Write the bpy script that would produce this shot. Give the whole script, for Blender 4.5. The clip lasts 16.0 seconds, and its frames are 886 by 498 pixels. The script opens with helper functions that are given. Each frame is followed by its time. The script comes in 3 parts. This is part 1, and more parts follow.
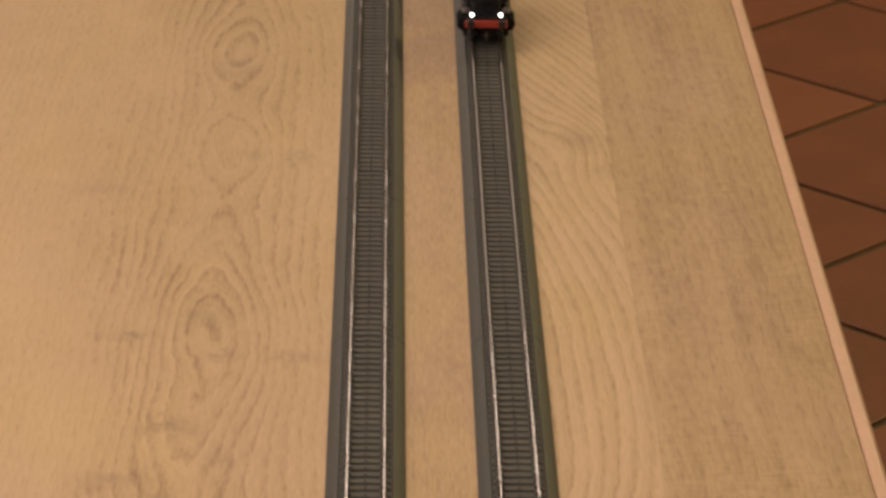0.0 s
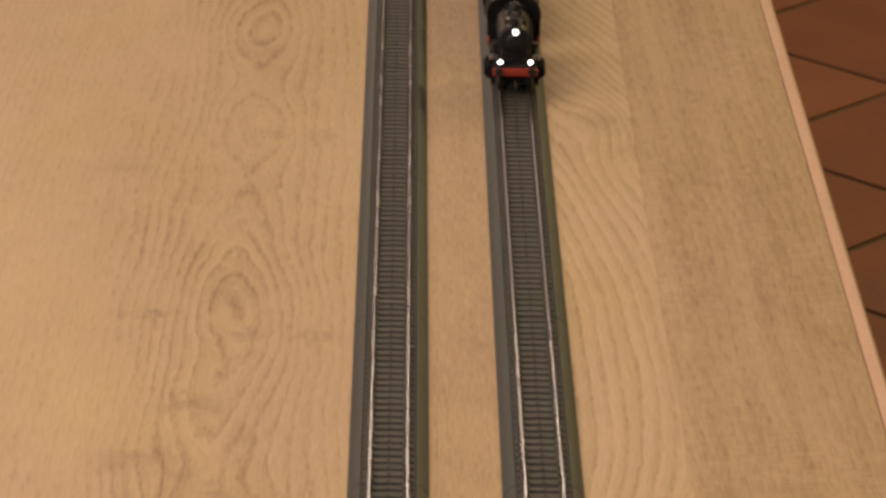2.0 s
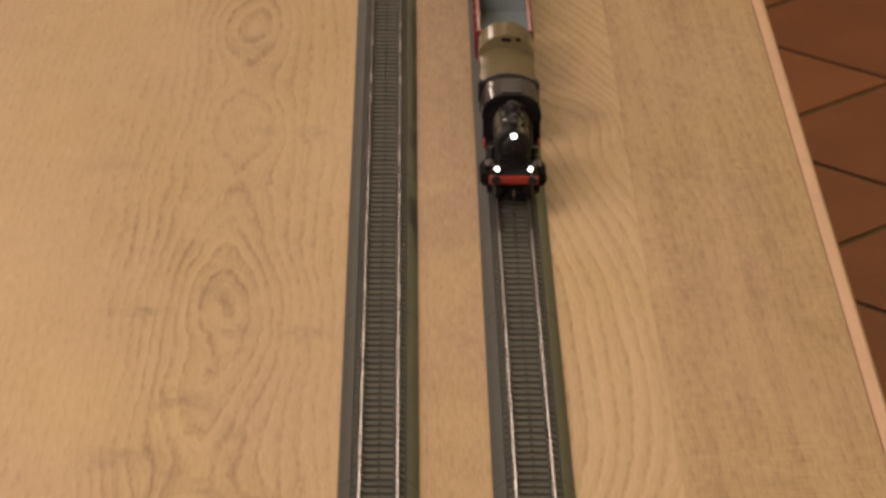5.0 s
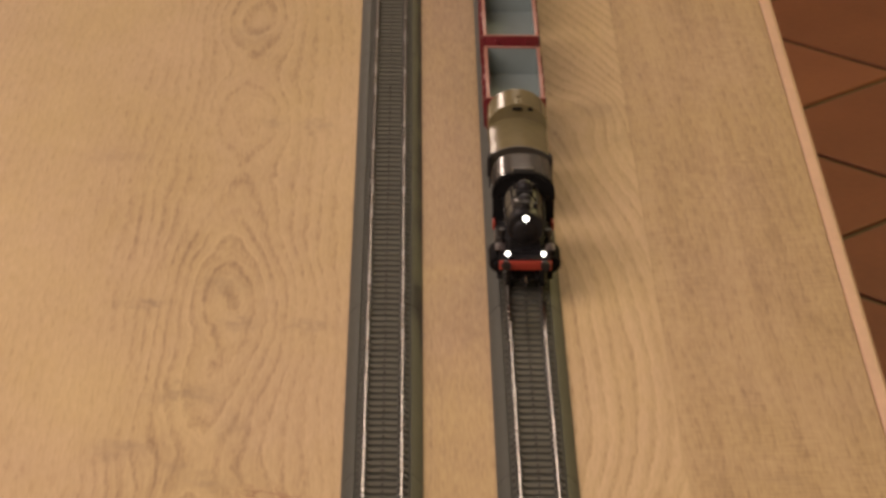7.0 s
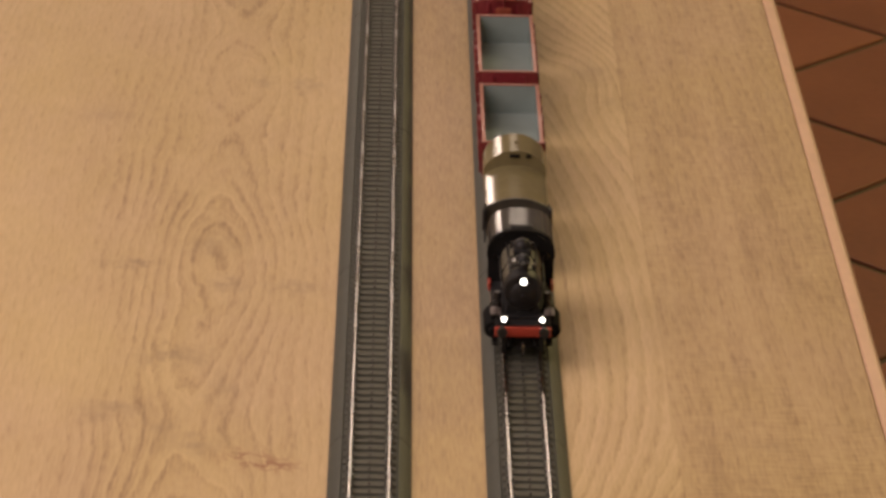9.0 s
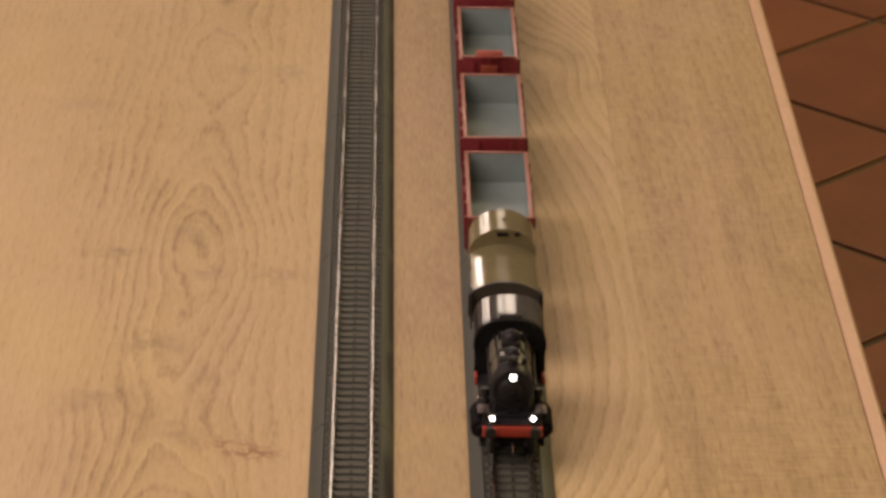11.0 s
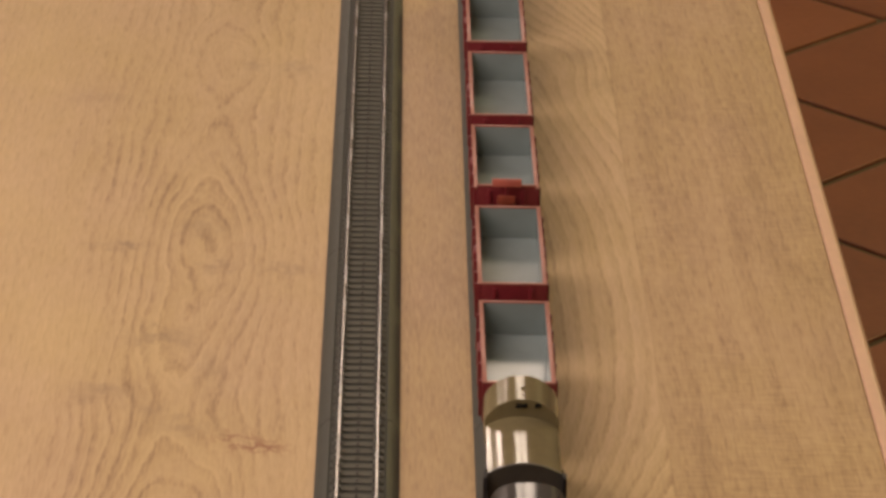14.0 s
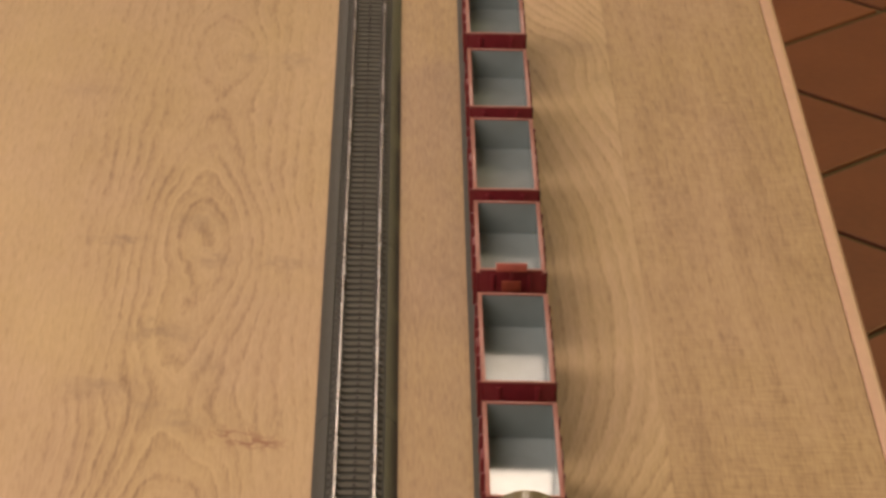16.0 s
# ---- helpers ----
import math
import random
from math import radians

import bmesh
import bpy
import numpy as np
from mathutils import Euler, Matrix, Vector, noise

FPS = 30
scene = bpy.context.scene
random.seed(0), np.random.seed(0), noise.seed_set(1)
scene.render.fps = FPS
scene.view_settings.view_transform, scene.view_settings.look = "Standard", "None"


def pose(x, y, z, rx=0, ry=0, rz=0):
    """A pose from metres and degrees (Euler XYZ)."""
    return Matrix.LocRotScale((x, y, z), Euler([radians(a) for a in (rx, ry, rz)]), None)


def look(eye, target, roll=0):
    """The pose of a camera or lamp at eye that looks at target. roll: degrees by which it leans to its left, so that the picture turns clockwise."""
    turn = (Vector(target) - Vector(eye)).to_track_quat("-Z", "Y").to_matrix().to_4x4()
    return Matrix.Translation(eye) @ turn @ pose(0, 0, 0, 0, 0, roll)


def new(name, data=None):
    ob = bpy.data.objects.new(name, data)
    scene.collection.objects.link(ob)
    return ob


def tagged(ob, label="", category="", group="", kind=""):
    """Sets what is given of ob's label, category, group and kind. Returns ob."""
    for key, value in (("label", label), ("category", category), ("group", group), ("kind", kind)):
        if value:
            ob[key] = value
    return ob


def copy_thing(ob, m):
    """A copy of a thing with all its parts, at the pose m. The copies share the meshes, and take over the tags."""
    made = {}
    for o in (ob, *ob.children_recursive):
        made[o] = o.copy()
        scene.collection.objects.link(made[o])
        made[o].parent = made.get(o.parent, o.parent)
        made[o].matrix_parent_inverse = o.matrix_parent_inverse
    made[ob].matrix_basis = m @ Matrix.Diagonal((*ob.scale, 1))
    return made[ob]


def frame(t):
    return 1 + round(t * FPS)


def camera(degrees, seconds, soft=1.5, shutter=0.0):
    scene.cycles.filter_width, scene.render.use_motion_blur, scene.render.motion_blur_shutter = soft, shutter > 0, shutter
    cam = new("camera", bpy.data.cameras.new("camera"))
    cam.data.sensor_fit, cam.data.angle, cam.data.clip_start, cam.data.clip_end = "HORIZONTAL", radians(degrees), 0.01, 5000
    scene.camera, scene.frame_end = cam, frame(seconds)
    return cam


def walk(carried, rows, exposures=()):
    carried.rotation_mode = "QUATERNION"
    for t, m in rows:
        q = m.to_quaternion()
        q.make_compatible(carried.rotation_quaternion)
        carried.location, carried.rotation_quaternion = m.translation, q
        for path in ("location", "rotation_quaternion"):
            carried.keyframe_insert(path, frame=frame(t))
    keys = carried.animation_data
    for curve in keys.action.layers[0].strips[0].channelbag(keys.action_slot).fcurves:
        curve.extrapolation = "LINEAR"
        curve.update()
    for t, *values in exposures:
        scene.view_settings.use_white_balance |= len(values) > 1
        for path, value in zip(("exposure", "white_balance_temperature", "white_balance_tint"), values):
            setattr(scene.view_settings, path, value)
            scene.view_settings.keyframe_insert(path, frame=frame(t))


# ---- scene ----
# Camera: hand-held a long step behind the table's end, long lens, looking down the tracks.
cam = camera(13.88, 16.0, soft=3.3)

# seconds, place, degrees below the horizon, degrees to the right of the tracks, lean
CAMERA_ROWS = (
    (0, 0.0108, -1.6948, 0.696, 20.9, 0.902, -0.569),
    (0.5, 0.0116, -1.6965, 0.696, 20.743, 0.761, -0.354),
    (1, 0.0128, -1.6968, 0.6946, 20.76, 0.638, -0.279),
    (1.5, 0.0096, -1.6949, 0.6941, 20.958, 0.673, -0.365),
    (2, 0.0068, -1.6944, 0.694, 21.168, 0.64, -0.83),
    (2.5, 0.0087, -1.6941, 0.6943, 21.203, 0.645, -0.825),
    (3, 0.0095, -1.6946, 0.6959, 21.187, 0.739, -0.771),
    (3.5, 0.0098, -1.6964, 0.692, 20.951, 0.674, -0.353),
    (6, 0.0112, -1.692, 0.6938, 21.364, 0.664, -0.604),
    (6.5, 0.0102, -1.6932, 0.6937, 21.282, 0.647, -0.656),
    (7, 0.0099, -1.6918, 0.6941, 21.376, 0.635, -0.654),
    (7.5, 0.0081, -1.6881, 0.694, 21.556, 0.625, -0.896),
    (8, 0.0076, -1.6869, 0.6942, 21.743, 0.699, -1.293),
    (10.5, 0.0111, -1.6809, 0.6924, 22.23, 1.126, -1.102),
    (11, 0.0118, -1.682, 0.6929, 22.249, 1.074, -0.957),
    (11.5, 0.0122, -1.6788, 0.6945, 22.282, 1.067, -0.929),
    (12, 0.0091, -1.6786, 0.6949, 22.317, 1.113, -0.91),
    (12.5, 0.0088, -1.68, 0.6953, 22.384, 1.174, -1.25),
    (13, 0.0123, -1.6796, 0.6938, 22.457, 1.071, -1.336),
    (13.5, 0.011, -1.6846, 0.6958, 22.49, 1.049, -1.285),
    (14, 0.0116, -1.6855, 0.6941, 22.31, 0.956, -1.305),
    (14.5, 0.0118, -1.6835, 0.6939, 22.232, 0.904, -1.217),
    (15, 0.0126, -1.6772, 0.6932, 22.352, 0.734, -1.013),
    (15.5, 0.0114, -1.6762, 0.6956, 22.49, 0.82, -1.184),
    (16, 0.0113, -1.6764, 0.6942, 22.509, 0.998, -1.463),
)


def aim(x, y, z, down, right, lean):
    m = Matrix.Rotation(radians(-right), 4, "Z") @ Matrix.Rotation(radians(90 - down), 4, "X") @ Matrix.Rotation(radians(-lean), 4, "Z")
    return Matrix.Translation((x, y, z)) @ m


walk(cam, [(r[0], aim(*r[1:])) for r in CAMERA_ROWS])
scene.view_settings.exposure = 0.0

# ---- light: evening room light, a warm corner lamp far right, an added unseen soft disc over the table to the left, a twin panel lamp and a floor lamp down the room
world = bpy.data.worlds.new("room_air")
scene.world = world
world.use_nodes = True
world.node_tree.nodes["Background"].inputs[0].default_value = (0.9, 0.75, 0.6, 1)
world.node_tree.nodes["Background"].inputs[1].default_value = 0.05


def lamp(name, place, target, size, watts, colour, high=0.0):
    """A disc lamp, or with high a panel size wide and high tall."""
    data = bpy.data.lights.new(name, "AREA")
    data.shape, data.size, data.energy, data.color = "RECTANGLE" if high else "DISK", size, watts, colour
    if high:
        data.size_y = high
    ob = new(name, data)
    ob.matrix_basis = look(place, target)
    return ob


lamp("corner_lamp_light", (1.95, 3.05, 1.9), (0.05, 0, 0), 0.35, 28, (1.0, 0.80, 0.33))
# broad disc added as fill, stands in for soft room light from the left
lamp("ceiling_lamp_light", (-1.10, -0.68, 1.38), (-0.32, -0.08, 0), 2.0, 38, (1.0, 0.785, 0.74))
for side in (-0.16, 0.16):
    lamp("panel_lamp_light", (0.06 + side, 3.1, 1.81), (0.06 + side, -0.25, 0.03), 0.24, 4.2, (1.0, 0.80, 0.64), 0.40)
lamp("wall_lamp_light", (-1.05, 3.45, 1.12), (-0.2, 0, 0), 0.16, 8, (1.0, 0.77, 0.64), 0.75)
lamp("floor_lamp_light", (-1.35, 3.3, 0.85), (0, 0, 0), 0.18, 2.5, (1.0, 0.80, 0.64))

# ---- materials


class Graph:
    """A short way to wire a node material."""

    def __init__(self, name, rough=0.5, metal=0.0):
        self.mat = bpy.data.materials.new(name)
        self.mat.use_nodes = True
        self.tc = None
        self.tree = self.mat.node_tree
        self.bsdf = self.tree.nodes["Principled BSDF"]
        self.bsdf.inputs["Roughness"].default_value = rough
        self.bsdf.inputs["Metallic"].default_value = metal

    def put(self, socket, value):
        if isinstance(value, bpy.types.NodeSocket):
            self.tree.links.new(value, socket)
        elif isinstance(value, (tuple, list)) and len(value) == 3 and socket.type == "RGBA":
            socket.default_value = (*value, 1)
        else:
            socket.default_value = value

    def math(self, op, a, b=0.0, c=0.0):
        n = self.tree.nodes.new("ShaderNodeMath")
        n.operation = op
        for s, v in zip(n.inputs, (a, b, c)):
            self.put(s, v)
        return n.outputs[0]

    def coords(self, scale=(1, 1, 1), turn=0.0, shift=(0, 0, 0)):
        if self.tc is None:
            self.tc = self.tree.nodes.new("ShaderNodeTexCoord")
        n = self.tree.nodes.new("ShaderNodeMapping")
        n.inputs["Scale"].default_value, n.inputs["Rotation"].default_value = scale, (0, 0, turn)
        n.inputs["Location"].default_value = shift
        self.tree.links.new(self.tc.outputs["Object"], n.inputs[0])
        return n.outputs[0]

    def noise(self, vector, scale, detail=3.0, rough=0.5, bend=0.0):
        n = self.tree.nodes.new("ShaderNodeTexNoise")
        self.put(n.inputs["Vector"], vector)
        for k, v in (("Scale", scale), ("Detail", detail), ("Roughness", rough), ("Distortion", bend)):
            n.inputs[k].default_value = v
        return n.outputs["Fac"]

    def ramp(self, fac, *stops):
        n = self.tree.nodes.new("ShaderNodeValToRGB")
        self.put(n.inputs[0], fac)
        e = n.color_ramp.elements
        while len(e) < len(stops):
            e.new(0.5)
        for k, (at, c) in zip(e, stops):
            k.position = at
            k.color = (*c, 1) if isinstance(c, tuple) else (c, c, c, 1)
        return n.outputs[0]

    def mix(self, fac, a, b, how="MIX"):
        n = self.tree.nodes.new("ShaderNodeMix")
        n.data_type, n.blend_type = "RGBA", how
        self.put(n.inputs[0], fac)
        self.put(n.inputs[6], a)
        self.put(n.inputs[7], b)
        return n.outputs[2]

    def bump(self, height, strength, distance):
        n = self.tree.nodes.new("ShaderNodeBump")
        n.inputs["Strength"].default_value, n.inputs["Distance"].default_value = strength, distance
        self.put(n.inputs["Height"], height)
        self.put(self.bsdf.inputs["Normal"], n.outputs[0])

    def random(self):
        return self.tree.nodes.new("ShaderNodeObjectInfo").outputs["Random"]


def plain(name, colour, rough=0.5, metal=0.0, vary=0.15, size=200.0, relief=0.1, by_piece=0.0):
    """A material with two scales of uneven tone, fine relief and uneven gloss."""
    g = Graph(name, rough, metal)
    p = g.coords()
    a, b = g.noise(p, size, 4), g.noise(p, size * 0.13, 2)
    tone = g.math("ADD", g.math("MULTIPLY", a, 0.5), g.math("MULTIPLY", b, 0.5))
    if by_piece:
        tone = g.math("ADD", tone, g.math("MULTIPLY", g.math("SUBTRACT", g.random(), 0.5), by_piece))
    dark, light = tuple(c * (1 - vary) for c in colour), tuple(min(1, c * (1 + vary)) for c in colour)
    g.put(g.bsdf.inputs["Base Color"], g.ramp(tone, (0.3, dark), (0.7, light)))
    g.put(g.bsdf.inputs["Roughness"], g.math("ADD", g.math("MULTIPLY", b, 0.2), rough - 0.1))
    g.bump(a, relief, 0.0003)
    return g.mat


def oak():
    """Light oak decor: a cathedral board with knots, a flame-figured strip past the second track, a straight-grained board past the joint."""
    g = Graph("oak_decor", 0.42)
    xyz = g.tree.nodes.new("ShaderNodeSeparateXYZ")
    g.put(xyz.inputs[0], g.coords())
    x, y = xyz.outputs[0], xyz.outputs[1]
    add = lambda a, b: g.math("ADD", a, b)
    sub = lambda a, b: g.math("SUBTRACT", a, b)
    mul = lambda a, b: g.math("MULTIPLY", a, b)
    sq = lambda a: g.math("MULTIPLY", a, a)

    def bell(cx, cy, rx, ry, px=x, py=y):
        d2 = add(sq(mul(sub(px, cx), 1 / rx)), sq(mul(sub(py, cy), 1 / ry)))
        return g.math("POWER", 2.718, mul(d2, -1.0))

    wander = sub(g.noise(g.coords((5, 2.2, 1)), 1.0, 2), 0.5)
    wobble = sub(g.noise(g.coords((22, 6, 1), 0, (3, 1, 0)), 1.0, 2.5), 0.5)
    fine_wobble = sub(g.noise(g.coords((120, 45, 1), 0, (5, 3, 0)), 1.0, 3, 0.6), 0.5)
    # uneven coordinates, so that knots and patches have ragged outlines
    rx_ = add(x, mul(sub(g.noise(g.coords((130, 130, 1), 0, (1, 9, 0)), 1.0, 3, 0.65), 0.5), 0.022))
    ry_ = add(y, mul(sub(g.noise(g.coords((90, 90, 1), 0, (6, 2, 0)), 1.0, 3, 0.65), 0.5), 0.040))
    # growth rings of the cathedral board: ridges along its heart, hollows where the figure closes or arches
    heart = add(add(x, 0.080), mul(wander, 0.02))
    rings = mul(g.math("POWER", add(sq(heart), 0.00016), 0.5), 105.0)
    rings = add(rings, mul(sq(heart), 350.0))
    for cx, cy, rx, ry, deep in ((-0.080, 0.290, 0.028, 0.062, 1.9), (-0.078, 0.000, 0.038, 0.095, 3.4), (-0.094, -0.112, 0.028, 0.045, 1.3),
                                 (-0.077, -0.360, 0.034, 0.120, 4.4), (-0.082, 0.480, 0.032, 0.080, 2.4), (-0.120, -0.172, 0.018, 0.032, 0.8)):
        rings = sub(rings, mul(bell(cx, cy, rx, ry), deep))
    for cx, cy, r in ((-0.0745, -0.0220, 0.008), (-0.0940, -0.1108, 0.011), (-0.0650, 0.2760, 0.006), (-0.0425, 0.2722, 0.007), (-0.0382, -0.0239, 0.008)):
        rings = add(rings, mul(bell(cx, cy, r, r * 1.8, rx_, ry_), 0.45))
    rings = add(rings, add(mul(wobble, 3.2), add(mul(fine_wobble, 0.55), mul(y, 3.0))))
    # the strip past the second track: nested arcs that swell towards the joint
    dy = add(y, 0.12)
    bow = add(mul(sq(g.math("MAXIMUM", dy, 0.0)), 0.30), mul(sq(g.math("MINIMUM", dy, 0.0)), 1.1))
    flame = mul(add(add(x, bow), mul(wander, 0.016)), 130.0)
    flame = add(flame, add(mul(wobble, 1.5), mul(fine_wobble, 0.35)))
    flame = sub(flame, mul(bell(0.121, 0.312, 0.022, 0.055), 2.0))
    straight = add(add(mul(x, 150.0), mul(y, 9.0)), add(mul(wobble, 1.6), mul(wander, 3.5)))
    past_track = g.math("GREATER_THAN", x, 0.060)
    past_joint = g.math("GREATER_THAN", x, add(0.1377, mul(wander, 0.004)))
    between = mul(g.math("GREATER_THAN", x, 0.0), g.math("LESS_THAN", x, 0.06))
    strip = sub(past_track, past_joint)
    field = add(mul(rings, sub(1.0, past_track)), mul(flame, past_track))
    field = add(mul(field, sub(1.0, past_joint)), mul(straight, past_joint))
    # each ring: a slow rise to the late wood, then a quick fall
    saw = g.math("FRACT", field)
    late = g.math("SMOOTH_MIN", saw, mul(sub(1.0, saw), 3.0), 0.3)
    line = g.ramp(saw, (0.52, 0.0), (0.80, 1.0), (0.92, 0.9), (0.99, 0.0))
    broken = g.ramp(g.noise(g.coords((70, 22, 1), 0.05, (3, 7, 0)), 1.0, 3, 0.6), (0.36, 0.25), (0.60, 1.0))
    thin = g.math("FRACT", add(mul(field, 2.7), mul(fine_wobble, 1.6)))
    thin = g.math("SMOOTH_MIN", thin, mul(sub(1.0, thin), 2.0), 0.3)
    half = g.math("FRACT", mul(field, 0.37))
    half = g.math("SMOOTH_MIN", half, mul(sub(1.0, half), 2.0), 0.4)
    pores = sub(g.noise(g.coords((800, 75, 1), 0.06), 1.0, 2, 0.6), 0.5)
    fibre = sub(g.noise(g.coords((330, 12, 1), 0.08), 1.0, 3, 0.6), 0.5)
    cloud = sub(g.noise(g.coords((9, 3, 1), 0, (1, 5, 0)), 1.0, 2), 0.5)
    blot = sub(g.noise(g.coords((60, 26, 1), 0, (8, 5, 0)), 1.0, 3, 0.6), 0.5)
    strength = g.ramp(g.noise(g.coords((16, 6, 1), 0, (7, 2, 0)), 1.0, 2), (0.36, 0.4), (0.62, 1.0))
    strength = mul(strength, g.ramp(g.math("ABSOLUTE", heart), (0.028, 0.92), (0.070, 0.30)))
    strength = mul(strength, sub(1.0, mul(between, 0.75)))
    strength = add(mul(strength, sub(1.0, past_track)), add(mul(strip, 0.95), mul(past_joint, 0.22)))
    tone = sub(0.58, mul(add(mul(late, 0.24), add(mul(mul(line, broken), 0.20), mul(thin, 0.17))), strength))
    tone = add(tone, mul(mul(sub(half, 0.3), -0.16), strength))
    # dashes of open pores crowd on the late wood
    tone = add(tone, mul(mul(pores, add(0.6, mul(line, 0.5))), 0.72))
    tone = add(tone, mul(fibre, 0.24))
    tone = add(tone, mul(cloud, 0.34))
    tone = add(tone, mul(blot, 0.22))
    fleck = sub(g.noise(g.coords((60, 560, 1), 0.25, (2, 8, 0)), 1.0, 2, 0.6), 0.5)
    flecked = g.ramp(g.noise(g.coords((14, 6, 1), 0, (4, 4, 0)), 1.0, 2), (0.4, 0.3), (0.6, 1.0))
    tone = add(tone, mul(mul(mul(fleck, 0.55), flecked), past_joint))
    streak = sub(g.noise(g.coords((75, 2.4, 1), 0.12, (4, 1, 0)), 1.0, 2, 0.5), 0.5)
    tone = add(tone, mul(mul(streak, 0.42), past_joint))
    # the boards' own tones, and the train's shade painted in between the tracks
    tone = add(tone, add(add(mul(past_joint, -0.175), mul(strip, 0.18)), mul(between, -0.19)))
    seam = g.math("LESS_THAN", g.math("ABSOLUTE", sub(x, 0.1375)), 0.0007)
    tone = sub(tone, mul(seam, 0.07))
    colour = g.ramp(tone, (0.08, (0.27, 0.17, 0.080)), (0.40, (0.455, 0.325, 0.163)), (0.60, (0.53, 0.392, 0.205)), (0.92, (0.64, 0.485, 0.275)))
    hue = g.ramp(g.noise(g.coords((14, 6, 1), 0, (9, 4, 0)), 1.0, 3, 0.6), (0.35, (1.0, 0.99, 0.88)), (0.65, (1.0, 0.97, 1.02)))
    colour = g.mix(0.8, colour, hue, "MULTIPLY")
    # knots and smudges
    spots = 0.0
    for cx, cy, rx, ry, deep in ((-0.0805, 0.0295, 0.014, 0.012, 0.32), (-0.0745, -0.0220, 0.0075, 0.008, 0.65), (-0.0940, -0.1108, 0.014, 0.010, 0.62), (-0.1185, -0.1720, 0.013, 0.010, 0.45),
                                 (-0.1172, 0.0037, 0.006, 0.006, 0.55), (-0.1300, 0.0035, 0.010, 0.004, 0.30), (-0.0650, 0.2760, 0.005, 0.012, 0.45), (-0.0425, 0.2722, 0.008, 0.012, 0.45),
                                 (-0.0382, -0.0239, 0.014, 0.006, 0.42), (-0.0790, -0.2080, 0.015, 0.008, 0.45), (-0.0950, -0.1900, 0.010, 0.008, 0.30), (-0.1489, 0.2184, 0.016, 0.010, 0.25),
                                 (-0.0700, -0.1480, 0.006, 0.020, 0.28), (0.1205, 0.3070, 0.016, 0.020, 0.42), (0.1324, 0.2527, 0.007, 0.012, 0.32), (-0.0830, 0.4400, 0.012, 0.016, 0.35), (0.1800, -0.2000, 0.009, 0.005, 0.25)):
        spots = add(spots, mul(bell(cx, cy, rx, ry, rx_, ry_), deep))
    spots = mul(spots, g.ramp(g.noise(g.coords((150, 70, 1)), 1.0, 3), (0.30, 0.35), (0.6, 1.0)))
    colour = g.mix(g.math("MINIMUM", spots, 0.60), colour, (0.235, 0.160, 0.090))
    # reddish cracks
    cracks = g.math("LESS_THAN", g.math("ABSOLUTE", sub(g.noise(g.coords((75, 85, 1), 0.9), 1.0, 3, 0.6), 0.5)), 0.035)
    stain = g.math("MINIMUM", add(bell(-0.0535, -0.2215, 0.010, 0.010), bell(-0.041, -0.2290, 0.009, 0.006)), 1.0)
    colour = g.mix(mul(mul(stain, cracks), 0.75), colour, (0.25, 0.10, 0.045))
    colour = g.mix(mul(stain, 0.13), colour, (0.27, 0.13, 0.06))
    g.put(g.bsdf.inputs["Base Color"], colour)
    g.put(g.bsdf.inputs["Roughness"], add(0.50, mul(fibre, 0.16)))
    g.bump(add(pores, mul(late, 0.3)), 0.25, 0.00015)
    return g.mat


def terracotta():
    g = Graph("terracotta", 0.55)
    p = g.coords()
    big, small = g.noise(p, 7, 3), g.noise(p, 90, 4)
    tone = g.math("ADD", g.math("MULTIPLY", big, 0.6), g.math("MULTIPLY", small, 0.3))
    tone = g.math("ADD", tone, g.math("MULTIPLY", g.math("SUBTRACT", g.random(), 0.5), 0.25))
    g.put(g.bsdf.inputs["Base Color"], g.ramp(tone, (0.2, (0.175, 0.062, 0.027)), (0.5, (0.232, 0.083, 0.037)), (0.8, (0.29, 0.11, 0.050))))
    g.bump(small, 0.2, 0.001)
    return g.mat


def glow(name, colour, strength):
    g = Graph(name, 0.3)
    g.bsdf.inputs["Emission Color"].default_value = (*colour, 1)
    g.bsdf.inputs["Emission Strength"].default_value = strength
    return g.mat


OAK = oak()
BAND = plain("oak_edge_band", (0.68, 0.455, 0.30), 0.45, 0, 0.08, 120)
TERRACOTTA = terracotta()
MORTAR = plain("floor_mortar", (0.10, 0.075, 0.04), 0.9, 0, 0.3, 60)
WALL = plain("wall_paint", (0.80, 0.76, 0.68), 0.85, 0, 0.04, 30)
BALLAST = plain("roadbed_plastic", (0.047, 0.050, 0.039), 0.6, 0, 0.22, 900, 0.5)
TIE = plain("tie_plastic", (0.070, 0.070, 0.052), 0.6, 0, 0.25, 700, 0.3, 0.25)
CHAIR = plain("rail_chair_plastic", (0.075, 0.072, 0.06), 0.38, 0, 0.2, 700)
STEEL = plain("rail_steel", (0.36, 0.347, 0.335), 0.26, 1.0, 0.12, 300, 0.04)
STEEL_DULL = plain("rail_steel_tarnished", (0.28, 0.27, 0.26), 0.40, 1.0, 0.2, 300, 0.04)
STUD = plain("contact_stud_metal", (0.06, 0.055, 0.05), 0.4, 0.6, 0.2, 600)
BLACK = plain("loco_black", (0.017, 0.017, 0.018), 0.46, 0, 0.3, 400, 0.15)
MATT = plain("hood_black", (0.009, 0.009, 0.009), 0.8, 0, 0.3, 400)
CHEST_GREY = plain("chest_grey", (0.17, 0.145, 0.135), 0.45, 0.2, 0.2, 400)
BUFFER = plain("buffer_grey", (0.026, 0.024, 0.023), 0.45, 0.3, 0.2, 400)
DARK = plain("underframe_black", (0.012, 0.0115, 0.011), 0.62, 0, 0.3, 400)
